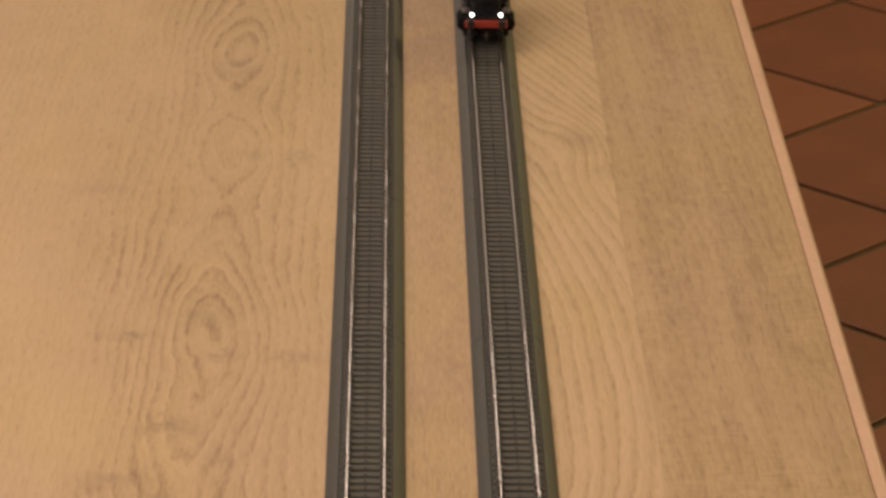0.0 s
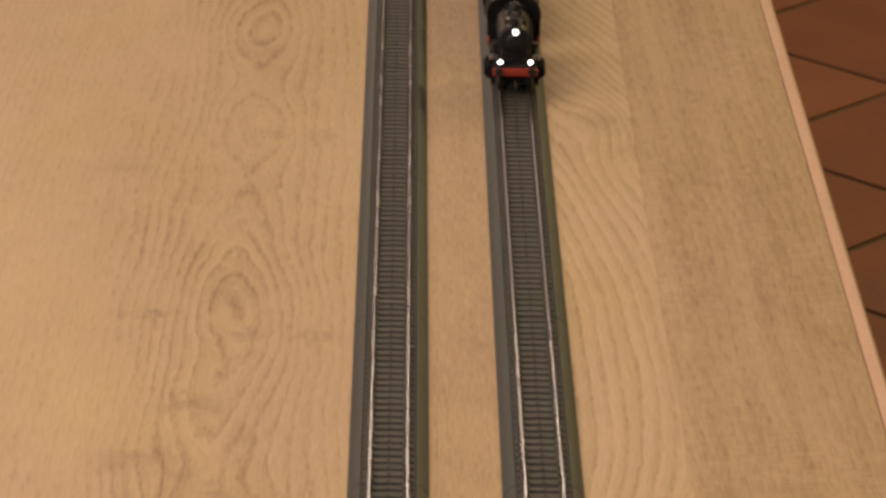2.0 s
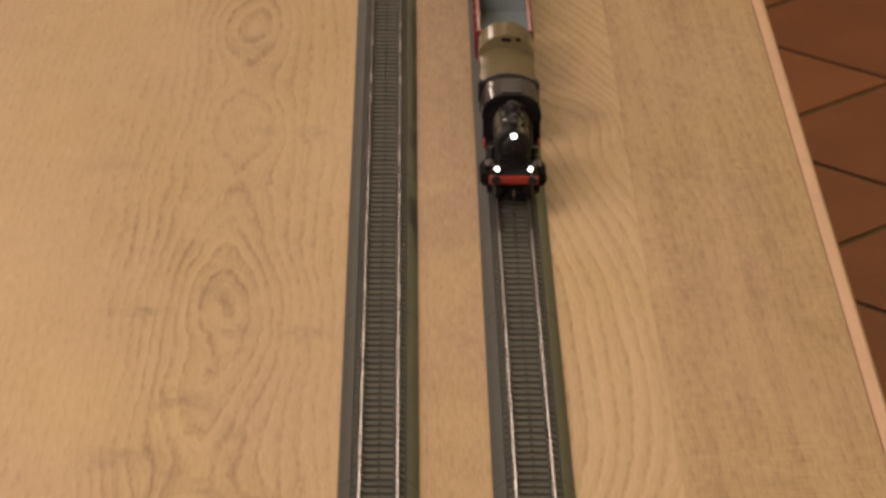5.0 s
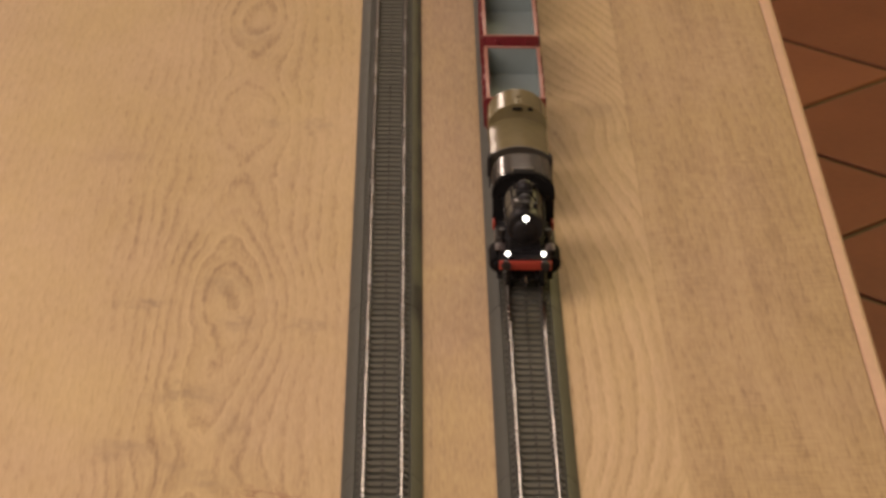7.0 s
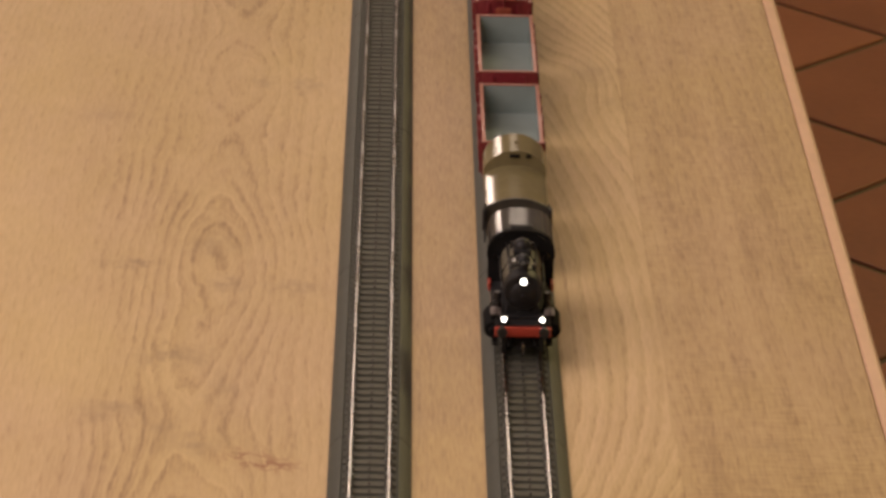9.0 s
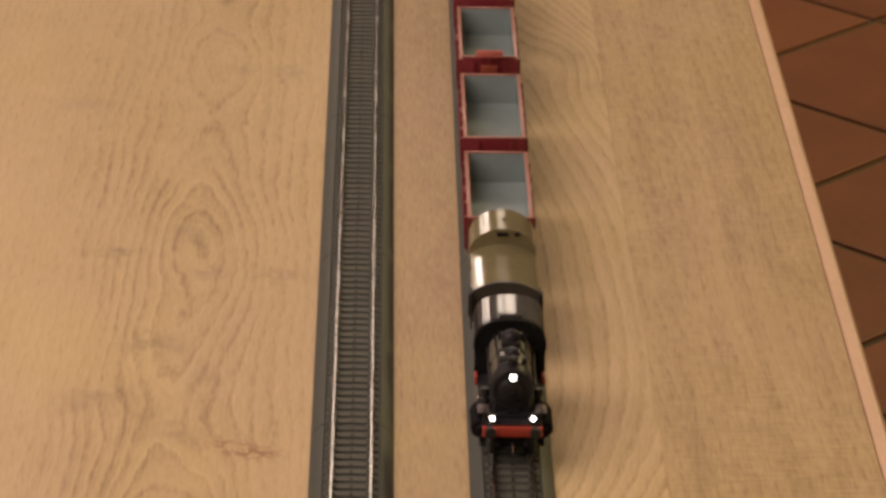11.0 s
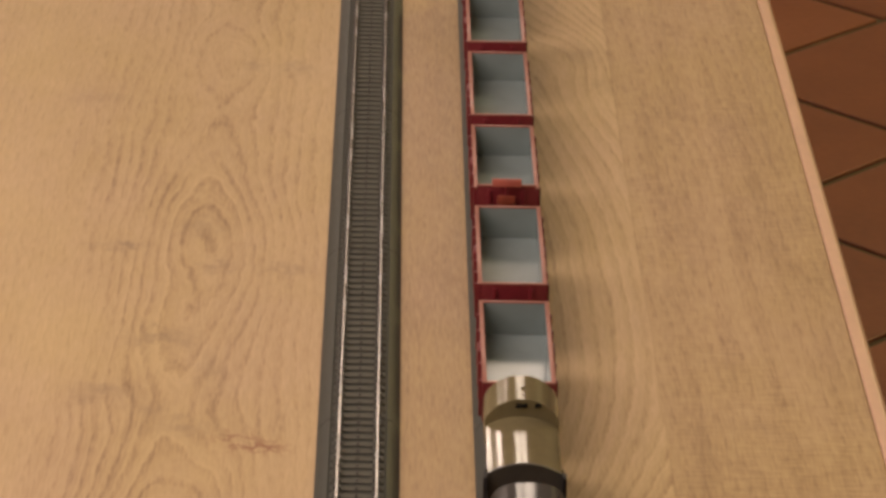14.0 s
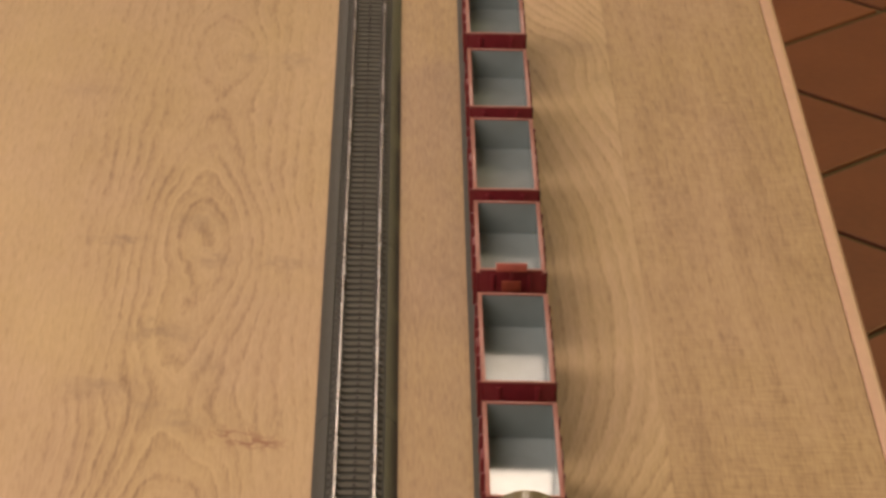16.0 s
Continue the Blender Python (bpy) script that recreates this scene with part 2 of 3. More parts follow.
BOILER = plain("boiler_black", (0.125, 0.117, 0.085), 0.40, 0, 0.3, 300, 0.15)
ROOF_GREY = plain("cab_roof_grey", (0.060, 0.059, 0.053), 0.13, 0.0, 0.15, 300, 0.06)
PLATE = plain("tender_plate_grey", (0.045, 0.042, 0.034), 0.5, 0, 0.2, 300, 0.1)
BRASS = plain("tender_olive_metal", (0.165, 0.142, 0.072), 0.15, 0.0, 0.12, 260, 0.06)
LOCO_RED = plain("loco_red", (0.33, 0.042, 0.025), 0.4, 0, 0.15, 300)
WAGON_RED = plain("wagon_oxide_red", (0.150, 0.015, 0.021), 0.38, 0, 0.18, 300, 0.15)
# wagon red made paler: light caught by the top edges, put into the colour
WAGON_EDGE_LIT = plain("wagon_edge_lit_red", (0.35, 0.145, 0.11), 0.35, 0, 0.15, 300, 0.15)
BRAKE_RED = plain("brake_stand_red", (0.52, 0.15, 0.11), 0.4, 0, 0.15, 300)
RUST = plain("worn_rust_brown", (0.24, 0.052, 0.026), 0.5, 0, 0.35, 300)
WAGON_GREY = plain("wagon_inside_grey", (0.225, 0.275, 0.262), 0.13, 0, 0.08, 120, 0.05)
LAMP_LIT = glow("lit_lamp", (1.0, 0.93, 0.80), 7.0)
GLASS_DARK = plain("dark_window", (0.008, 0.008, 0.008), 0.15, 0, 0.2, 300)

for paint, level in ((BLACK, 0.22), (DARK, 0.15), (MATT, 0.10), (OAK, 0.36), (BRASS, 0.30), (ROOF_GREY, 0.30)):
    paint.node_tree.nodes["Principled BSDF"].inputs["Specular IOR Level"].default_value = level

# ---- mesh helpers


def box(bm, x0, x1, y0, y1, z0, z1, bevel=0.0):
    v = [bm.verts.new(c) for c in ((x0, y0, z0), (x1, y0, z0), (x1, y1, z0), (x0, y1, z0), (x0, y0, z1), (x1, y0, z1), (x1, y1, z1), (x0, y1, z1))]
    f = [bm.faces.new([v[i] for i in q]) for q in ((3, 2, 1, 0), (4, 5, 6, 7), (0, 1, 5, 4), (1, 2, 6, 5), (2, 3, 7, 6), (3, 0, 4, 7))]
    if bevel:
        bmesh.ops.bevel(bm, geom=list({e for q in f for e in q.edges}), offset=bevel, segments=2, affect="EDGES", profile=0.5)
    return bm


def prism(bm, profile, y0, y1):
    """Closed (x, z) profile, anticlockwise seen from -y, drawn out along y."""
    a = [bm.verts.new((x, y0, z)) for x, z in profile]
    b = [bm.verts.new((x, y1, z)) for x, z in profile]
    bm.faces.new(a)
    bm.faces.new(b[::-1])
    for i in range(len(a)):
        j = (i + 1) % len(a)
        bm.faces.new((a[j], a[i], b[i], b[j]))
    return bm


def rod(bm, p, q, r, r2=None, sides=20, steps=()):
    """A round bar from p to q, tapering from r to r2; steps: further (share of length, radius) rings."""
    p, q = Vector(p), Vector(q)
    turn = (q - p).to_track_quat("Z", "Y").to_matrix()
    rings = [(0.0, r), *steps, (1.0, r if r2 is None else r2)]
    made = []
    for s, rad in rings:
        made.append([bm.verts.new(p.lerp(q, s) + turn @ Vector((rad * math.cos(2 * math.pi * k / sides), rad * math.sin(2 * math.pi * k / sides), 0))) for k in range(sides)])
    for lo, hi in zip(made, made[1:]):
        for k in range(sides):
            n = (k + 1) % sides
            bm.faces.new((lo[k], lo[n], hi[n], hi[k]))
    bm.faces.new(made[0][::-1])
    bm.faces.new(made[-1])
    return bm


def arc(half, base, top, n=16):
    """Points (x, z) of a shallow arch from +half to -half."""
    rise = top - base
    r = (half * half + rise * rise) / (2 * rise)
    a = math.asin(min(1, half / r)) if rise <= r else math.pi - math.asin(half / r)
    return [(r * math.sin(a - 2 * a * k / n), top - r + r * math.cos(a - 2 * a * k / n)) for k in range(n + 1)]


def flat_arch(half, base, top, power, n=24):
    """Points (x, z) of an arch from +half to -half with a flat crown and round shoulders."""
    pts = []
    for k in range(n + 1):
        c, d = math.cos(math.pi * k / n), math.sin(math.pi * k / n)
        pts.append((half * math.copysign(abs(c) ** (2 / power), c), base + (top - base) * d ** (2 / power)))
    return pts


def slope(bm, y0, y1, drop, above):
    """Lets a crown fall by drop from y1 to y0."""
    for v in bm.verts:
        if v.co.z > above:
            v.co.z -= drop * (y1 - v.co.y) / (y1 - y0)
    return bm


def mesh_of(bm, name, material, smooth=35):
    bmesh.ops.recalc_face_normals(bm, faces=bm.faces)
    me = bpy.data.meshes.new(name)
    bm.to_mesh(me)
    bm.free()
    me.materials.append(material)
    if smooth:
        for poly in me.polygons:
            poly.use_smooth = True
        me.set_sharp_from_angle(angle=radians(smooth))
    return me


def part(name, bm, material, parent, label=""):
    ob = new(name, mesh_of(bm, name, material))
    ob.parent = parent
    return tagged(ob, label)


def thing(name, label, category, group="", kind=""):
    return tagged(new(name), label, category, group, kind)


def structure(name, bm, material, label=""):
    return tagged(new(name, mesh_of(bm, name, material)), label, "", "", "structure")


BM = bmesh.new

# ---- the room: floor level lies a table's height below the table top
FLOOR_Z = -0.75
RX0, RX1, RY0, RY1, TOP_Z = -3.0, 3.6, -3.2, 4.8, 2.15
floor = structure("floor", box(BM(), RX0, RX1, RY0, RY1, FLOOR_Z - 0.12, FLOOR_Z - 0.004), MORTAR, "terracotta tiled floor with dark joints laid diagonally")
THICK = 0.25
for name, x0, x1, y0, y1 in (("wall_north", RX0 - THICK, RX1 + THICK, RY1, RY1 + THICK), ("wall_south", RX0 - THICK, RX1 + THICK, RY0 - THICK, RY0),
                             ("wall_east", RX1, RX1 + THICK, RY0, RY1), ("wall_west", RX0 - THICK, RX0, RY0, RY1)):
    structure(name, box(BM(), x0, x1, y0, y1, FLOOR_Z - 0.12, TOP_Z), WALL, "plain light painted wall")
structure("ceiling", box(BM(), RX0 - THICK, RX1 + THICK, RY0 - THICK, RY1 + THICK, TOP_Z, TOP_Z + 0.1), WALL, "plain light painted ceiling")

# ---- the table
TX0, TX1, TY0, TY1 = -0.66, 0.2424, -0.84, 1.62
EDGE = 0.2334


def make_table():
    table = thing("table", "light oak decor table with a paler edge band", "table")
    bm = BM()
    prism(bm, [(TX0, -0.028), (EDGE, -0.028), (EDGE, -0.0006), (EDGE - 0.0006, 0), (TX0 + 0.002, 0), (TX0, -0.002)], TY0, TY1)
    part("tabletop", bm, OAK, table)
    curve = [(TX1 - 0.0045 + 0.0045 * math.sin(a), -0.0050 + 0.0045 * math.cos(a)) for a in [math.pi / 2 * k / 7 for k in range(8)]]
    bm = BM()
    prism(bm, [(EDGE + 0.0003, -0.028), (TX1 - 0.001, -0.028), (TX1, -0.027), *curve[::-1], (EDGE + 0.001, -0.0003), (EDGE + 0.0003, -0.0012)], TY0, TY1)
    part("edge_band", bm, BAND, table, "paler smooth rounded edge band")
    for x in (TX0 + 0.06, TX1 - 0.10):
        for y in (TY0 + 0.06, TY1 - 0.06):
            part("leg", box(BM(), x - 0.03, x + 0.03, y - 0.03, y + 0.03, FLOOR_Z, -0.028, 0.003), OAK, table)
    for x in (TX0 + 0.06, TX1 - 0.10):
        part("apron", box(BM(), x - 0.011, x + 0.011, TY0 + 0.09, TY1 - 0.09, -0.10, -0.028), OAK, table)


make_table()

# ---- the model railway tracks: straight sections end to end
LEFT_X, RIGHT_X, RAIL_Z = 0.0003, 0.0702, 0.0085
PITCH, SECTION, FIRST_Y = 0.2 / 27, 0.2, -0.81


def tie_mesh():
    bm = BM()
    box(bm, -0.0117, 0.0117, -0.0019, 0.0019, 0.0049, 0.0058, 0.0003)
    return mesh_of(bm, "tie", TIE, 0)


def make_section():
    """One straight section: roadbed, two rails, ties, contact studs and rail chairs."""
    track = thing("track_section", "grey plastic roadbed track section with two bright rails", "track", "straight track sections")
    bm = BM()
    prof = [(-0.0185, 0.0), (0.0185, 0.0), (0.0185, 0.0004), (0.0139, 0.0054), (0.0126, 0.0057), (0.0121, 0.0050), (-0.0121, 0.0050), (-0.0126, 0.0057), (-0.0139, 0.0054), (-0.0185, 0.0004)]
    prism(bm, prof, 0.0003, SECTION - 0.0003)
    part("roadbed", bm, BALLAST, track, "grey ballast-coloured plastic roadbed")
    for s in (-1, 1):
        c = s * (0.00825 + 0.0003)
        prof = [(c - 0.0007, 0.0058), (c + 0.0007, 0.0058), (c + 0.0007, 0.0060), (c + 0.0003, 0.0063), (c + 0.0003, 0.0077), (c + 0.00042, 0.0079), (c + 0.00042, 0.0083),
                (c + 0.0003, 0.0085), (c - 0.0003, 0.0085), (c - 0.00042, 0.0083), (c - 0.00042, 0.0079), (c - 0.0003, 0.0077), (c - 0.0003, 0.0063), (c - 0.0007, 0.0060)]
        part("rail", prism(BM(), prof, 0.0002, SECTION - 0.0002), STEEL, track, "bright metal rail")
    studs, chairs = BM(), BM()
    for k in range(27):
        y = (k + 0.5) * PITCH
        box(studs, -0.0005, 0.0005, y - 0.0010, y + 0.0010, 0.0060, 0.0066)
        for s in (-1, 1):
            for e in (-1, 1):
                c = s * 0.00855 + e * 0.0012
                box(chairs, c - 0.0005, c + 0.0005, y - 0.0009, y + 0.0009, 0.0057, 0.0075 if e < 0 else 0.0067)
    tagged(part("stud_strip", studs, STUD, track, "strip of small dark contact studs"), kind="stuff")
    tagged(part("chair_strip", chairs, CHAIR, track, "strip of small grey rail chairs"), kind="stuff")
    me = tie_mesh()
    for k in range(27):
        ob = new("tie", me)
        ob.parent = track
        ob.location = (0, (k + 0.5) * PITCH, 0)
    return track


def lay_tracks():
    first = make_section()
    first.matrix_basis = pose(LEFT_X, FIRST_Y, 0)
    for k in range(12):
        for x in (LEFT_X, RIGHT_X):
            if k or x != LEFT_X:
                section = copy_thing(first, pose(x, FIRST_Y + k * SECTION, 0))
                if k >= 4 and x == RIGHT_X:
                    for piece in section.children:
                        if piece.name.startswith("rail"):
                            piece.material_slots[0].link = "OBJECT"
                            piece.material_slots[0].material = STEEL_DULL


lay_tracks()

# ---- the train. In each vehicle's own space x is across, +y to its rear, z up from the rail top.
ROLLING = []      # (vehicle, distance behind the engine's lamps)
WHEELSETS = []    # (wheelset, y, radius)


def wheelset(vehicle, y, r, material, spokes=10):
    bm = BM()
    for s in (-1, 1):
        rim = s * 0.0078
        # tyre ring
        sides = 28
        rings = []
        for x, rad in ((rim - s * 0.0006, r * 0.80), (rim - s * 0.0006, r + 0.0008), (rim, r + 0.0008), (rim + s * 0.0002, r), (rim + s * 0.0022, r * 0.985), (rim + s * 0.0022, r * 0.80)):
            rings.append([bm.verts.new((x, rad * math.cos(2 * math.pi * k / sides), rad * math.sin(2 * math.pi * k / sides))) for k in range(sides)])
        for a, b in zip(rings, rings[1:] + rings[:1]):
            for k in range(sides):
                n = (k + 1) % sides
                bm.faces.new((a[k], a[n], b[n], b[k]))
        for k in range(spokes):
            a = 2 * math.pi * k / spokes
            rod(bm, (rim + s * 0.0008, 0, 0), (rim + s * 0.0008, r * 0.84 * math.cos(a), r * 0.84 * math.sin(a)), 0.0005, 0.0004, 6)
        rod(bm, (rim, 0, 0), (rim + s * 0.0030, 0, 0), 0.0014, 0.0012, 14)
    rod(bm, (-0.008, 0, 0), (0.008, 0, 0), 0.0009, None, 12)
    ob = part("wheelset", bm, material, vehicle)
    ob.location = (0, y, r)
    WHEELSETS.append((ob, y, r))


def buffer(vehicle, x, y, z, way, material):
    bm = BM()
    rod(bm, (x, y, z), (x, y + way * 0.0048, z), 0.0014, 0.0012, 14)
    rod(bm, (x, y + way * 0.0046, z), (x, y + way * 0.0058, z), 0.0026, 0.0023, 18)
    part("buffer", bm, material, vehicle, "round black buffer")


def coupler(vehicle, y, way):
    bm = BM()
    rod(bm, (0, y, 0.0080), (0, y + way * 0.0066, 0.0080), 0.0007, None, 8)
    box(bm, -0.0030, 0.0030, y + way * 0.0060 - 0.0004, y + way * 0.0060 + 0.0004, 0.0076, 0.0086, 0.0002)
    part("coupler", bm, DARK, vehicle, "small black coupler")
    bm = BM()
    box(bm, -0.0004, 0.0004, y + way * 0.0068 - 0.0005, y + way * 0.0068 + 0.0005, 0.0048, 0.0100, 0.0001)
    part("coupling_hook", bm, STEEL, vehicle, "thin bright metal hook")


def make_locomotive():
    loco = thing("steam_locomotive", "black model steam locomotive with three lit lamps and red buffer beam", "locomotive", "train")
    # frame and running board
    bm = BM()
    box(bm, -0.0060, 0.0060, 0.002, 0.078, 0.0040, 0.0150, 0.0004)
    part("frame", bm, DARK, loco, "black underframe")
    bm = BM()
    box(bm, -0.0145, 0.0145, 0.010, 0.078, 0.0160, 0.0172, 0.0003)
    box(bm, -0.0130, 0.0130, 0.0002, 0.0105, 0.0148, 0.0160, 0.0003)
    prism(bm, [(-0.0130, 0.0152), (0.0130, 0.0152), (0.0118, 0.0176), (-0.0118, 0.0176)], 0.006, 0.012)
    part("running_board", bm, BLACK, loco)
    bm = BM()
    box(bm, -0.0132, 0.0132, -0.0022, 0.0002, 0.0108, 0.0152, 0.0003)
    part("buffer_beam", bm, LOCO_RED, loco, "bright red buffer beam")
    for s in (-1, 1):
        buffer(loco, s * 0.0098, -0.0022, 0.0150, -1, BUFFER)
    coupler(loco, -0.0022, -1)
    for s in (-1, 1):
        bm = BM()
        rod(bm, (s * 0.0060, -0.0018, 0.0060), (s * 0.0060, 0.0040, 0.0100), 0.0010, None, 8)
        box(bm, s * 0.0085 - 0.0012, s * 0.0085 + 0.0012, -0.001, 0.0012, 0.0020, 0.0108, 0.0003)
        part("rail_guard", bm, DARK, loco)
    # cylinders with their covers
    for s in (-1, 1):
        bm = BM()
        rod(bm, (s * 0.0136, 0.0065, 0.0105), (s * 0.0136, 0.0270, 0.0105), 0.0038, 0.0042, 24, ((0.05, 0.0045), (0.85, 0.0045), (0.88, 0.0047)))
        rod(bm, (s * 0.0136, 0.0040, 0.0105), (s * 0.0136, 0.0070, 0.0105), 0.0018, 0.0022, 14)
        rod(bm, (s * 0.0122, 0.0080, 0.0158), (s * 0.0122, 0.0255, 0.0158), 0.0026, 0.0026, 18)
        part("cylinder", bm, MATT, loco, "black steam cylinder")
        bm = BM()
        box(bm, s * 0.0126 - 0.0025, s * 0.0126 + 0.0025, 0.0068, 0.0150, 0.0180, 0.0187, 0.0003)
        box(bm, s * 0.0126 - 0.0016, s * 0.0126 + 0.0016, 0.0085, 0.0135, 0.0186, 0.0196, 0.0004)
        part("steam_chest_lid", bm, CHEST_GREY, loco, "grey steam chest lid")
        bm = BM()
        box(bm, s * 0.0138 - 0.0006, s * 0.0138 + 0.0006, 0.026, 0.060, 0.0072, 0.0088, 0.0003)
        rod(bm, (s * 0.0138, 0.026, 0.0105), (s * 0.0138, 0.040, 0.0105), 0.0007, None, 8)
        part("coupling_rod", bm, STEEL, loco, "metal coupling rod")
    # boiler
    bm = BM()
    cz = 0.0288
    rod(bm, (0, 0.0175, cz), (0, 0.052, cz), 0.0087, 0.0096, 40)
    for y in (0.024, 0.033, 0.043):
        rod(bm, (0, y - 0.0005, cz), (0, y + 0.0005, cz), 0.0090 + (y - 0.02) * 0.026, None, 40)
    part("boiler", bm, BOILER, loco, "glossy black boiler with bands")
    bm = BM()
    rod(bm, (0, 0.0085, cz), (0, 0.0180, cz), 0.0086, 0.0090, 40, ((0.06, 0.0090),))
    prism(bm, [(-0.0080, 0.0172), (0.0080, 0.0172), (0.0070, 0.0235), (-0.0070, 0.0235)], 0.0095, 0.0180)
    box(bm, -0.0028, 0.0028, 0.0070, 0.0088, 0.0185, 0.0192, 0.0002)
    part("smokebox", bm, BLACK, loco)
    bm = BM()
    rod(bm, (0, 0.0090, cz - 0.001), (0, 0.0072, cz - 0.001), 0.0066, 0.0028, 32, ((0.4, 0.0060), (0.8, 0.0044)))
    rod(bm, (0, 0.0074, cz - 0.001), (0, 0.0058, cz - 0.001), 0.0008, 0.0006, 10)
    box(bm, -0.0068, 0.0050, 0.0074, 0.0080, cz - 0.0045, cz - 0.0037, 0.0002)
    part("smokebox_door", bm, BLACK, loco)
    # chimney, domes, pipes
    bm = BM()
    rod(bm, (0, 0.0150, 0.0370), (0, 0.0150, 0.0414), 0.0036, 0.0012, 24, ((0.12, 0.0026), (0.70, 0.0021), (0.78, 0.0027), (0.97, 0.0027), (0.985, 0.0021), (0.99, 0.0019), (0.7, 0.0016)))
    part("chimney", bm, BLACK, loco)
    bm = BM()
    rod(bm, (0, 0.0255, 0.0360), (0, 0.0255, 0.0412), 0.0042, 0.0018, 28, ((0.1, 0.0036), (0.62, 0.0034), (0.85, 0.0028)))
    part("steam_dome", bm, BLACK, loco)
    bm = BM()
    rod(bm, (0, 0.0385, 0.0360), (0, 0.0385, 0.0440), 0.0050, 0.0014, 28, ((0.1, 0.0045), (0.6, 0.0043), (0.85, 0.0034)))
    box(bm, -0.0044, 0.0044, 0.0330, 0.0440, 0.0362, 0.0400, 0.0006)
    part("sand_dome", bm, BLACK, loco)
    bm = BM()
    box(bm, -0.0060, -0.0022, 0.0195, 0.0290, 0.0355, 0.0392, 0.0006)
    part("feed_dome", bm, ROOF_GREY, loco, "small grey fitting on the boiler")
    bm = BM()
    rod(bm, (0.0052, 0.0200, 0.0350), (0.0052, 0.0200, 0.0385), 0.0014, 0.0010, 16)
    part("whistle", bm, BLACK, loco)
    for x, y in ((0.0052, 0.0440), (-0.0048, 0.0450)):
        part("safety_valve", rod(BM(), (x, y, 0.0350), (x, y, 0.0398), 0.0011, 0.0008, 12), BLACK, loco)
    bm = BM()
    rod(bm, (-0.0052, 0.0465, 0.0385), (0.0052, 0.0465, 0.0385), 0.0009, None, 12)
    part("turbo_generator", bm, BOILER, loco)
    for s in (-1, 1):
        bm = BM()
        rod(bm, (s * 0.0040, 0.030, 0.0385), (s * 0.0103, 0.030, 0.0290), 0.0005, None, 8)
        rod(bm, (s * 0.0099, 0.010, 0.0300), (s * 0.0104, 0.050, 0.0305), 0.0004, None, 8)
        rod(bm, (s * 0.0060, 0.016, 0.0360), (s * 0.0070, 0.050, 0.0362), 0.0005, None, 8)
        part("pipe", bm, BLACK, loco)
        bm = BM()
        rod(bm, (s * 0.0118, 0.0175, 0.0172), (s * 0.0118, 0.0175, 0.0255), 0.0021, 0.0018, 16, ((0.4, 0.0021), (0.45, 0.0014), (0.55, 0.0014), (0.6, 0.0021)))
        part("air_pump", bm, BUFFER, loco, "small grey air pump")
        bm = BM()
        rod(bm, (s * 0.0089, 0.0010, 0.0155), (s * 0.0089, 0.0010, 0.0175), 0.0007, None, 8)
        rod(bm, (s * 0.0089, -0.0005, 0.0190), (s * 0.0089, 0.0028, 0.0190), 0.0021, 0.0017, 20)
        lampcase = part("headlamp", bm, BLACK, loco)
        part("lens", rod(BM(), (s * 0.0089, -0.0012, 0.0190), (s * 0.0089, -0.0004, 0.0190), 0.0010, 0.0012, 20), LAMP_LIT, lampcase, "lit white lens")
    bm = BM()
    rod(bm, (0, 0.0075, 0.0348), (0, 0.0112, 0.0348), 0.0023, 0.0019, 22)
    box(bm, -0.0010, 0.0010, 0.0085, 0.0110, 0.0330, 0.0350)
    lampcase = part("headlamp", bm, BLACK, loco)
    part("lens", rod(BM(), (0, 0.0067, 0.0348), (0, 0.0076, 0.0348), 0.0013, 0.0015, 22), LAMP_LIT, lampcase, "lit white lens")
    for s in (-1, 1):
        bm = BM()
        box(bm, s * 0.0128 - 0.0014, s * 0.0128 + 0.0014, 0.0035, 0.0062, 0.0040, 0.0046, 0.0001)
        box(bm, s * 0.0128 - 0.0014, s * 0.0128 + 0.0014, 0.0062, 0.0066, 0.0040, 0.0150)
        part("front_step", bm, DARK, loco)
        bm = BM()
        rod(bm, (s * 0.0125, 0.0015, 0.0155), (s * 0.0125, 0.0015, 0.0215), 0.0003, None, 6)
        rod(bm, (s * 0.0125, 0.0015, 0.0215), (s * 0.0125, 0.0080, 0.0225), 0.0003, None, 6)
        part("handrail", bm, BUFFER, loco)
    # cab
    bm = BM()
    outline = [(-0.0158, 0.0165), (0.0158, 0.0165), *arc(0.0158, 0.0340, 0.0425)]
    prism(bm, outline, 0.0500, 0.0510)
    for s in (-1, 1):
        box(bm, s * 0.0147 - 0.0005, s * 0.0147 + 0.0005, 0.0505, 0.0760, 0.0165, 0.0240)
        box(bm, s * 0.0147 - 0.0005, s * 0.0147 + 0.0005, 0.0505, 0.0550, 0.0240, 0.0362)
        box(bm, s * 0.0147 - 0.0005, s * 0.0147 + 0.0005, 0.0670, 0.0700, 0.0240, 0.0362)
        box(bm, s * 0.0147 - 0.0005, s * 0.0147 + 0.0005, 0.0505, 0.0760, 0.0335, 0.0365)
    part("cab", bm, MATT, loco)
    for s in (-1, 1):
        bm = BM()
        rod(bm, (s * 0.0120, 0.0494, 0.0305), (s * 0.0120, 0.0501, 0.0305), 0.0019, 0.0017, 18)
        part("cab_window", bm, GLASS_DARK, loco)
        bm = BM()
        box(bm, s * 0.0150 - 0.0007, s * 0.0150 + 0.0007, 0.0425, 0.0495, 0.0152, 0.0192, 0.0004)
        part("side_box", bm, LOCO_RED, loco, "small red side box below the cab")
    hood = flat_arch(0.0163, 0.0300, 0.0438, 2.5)
    inner = [(x * 0.93, z - 0.0012) for x, z in hood]
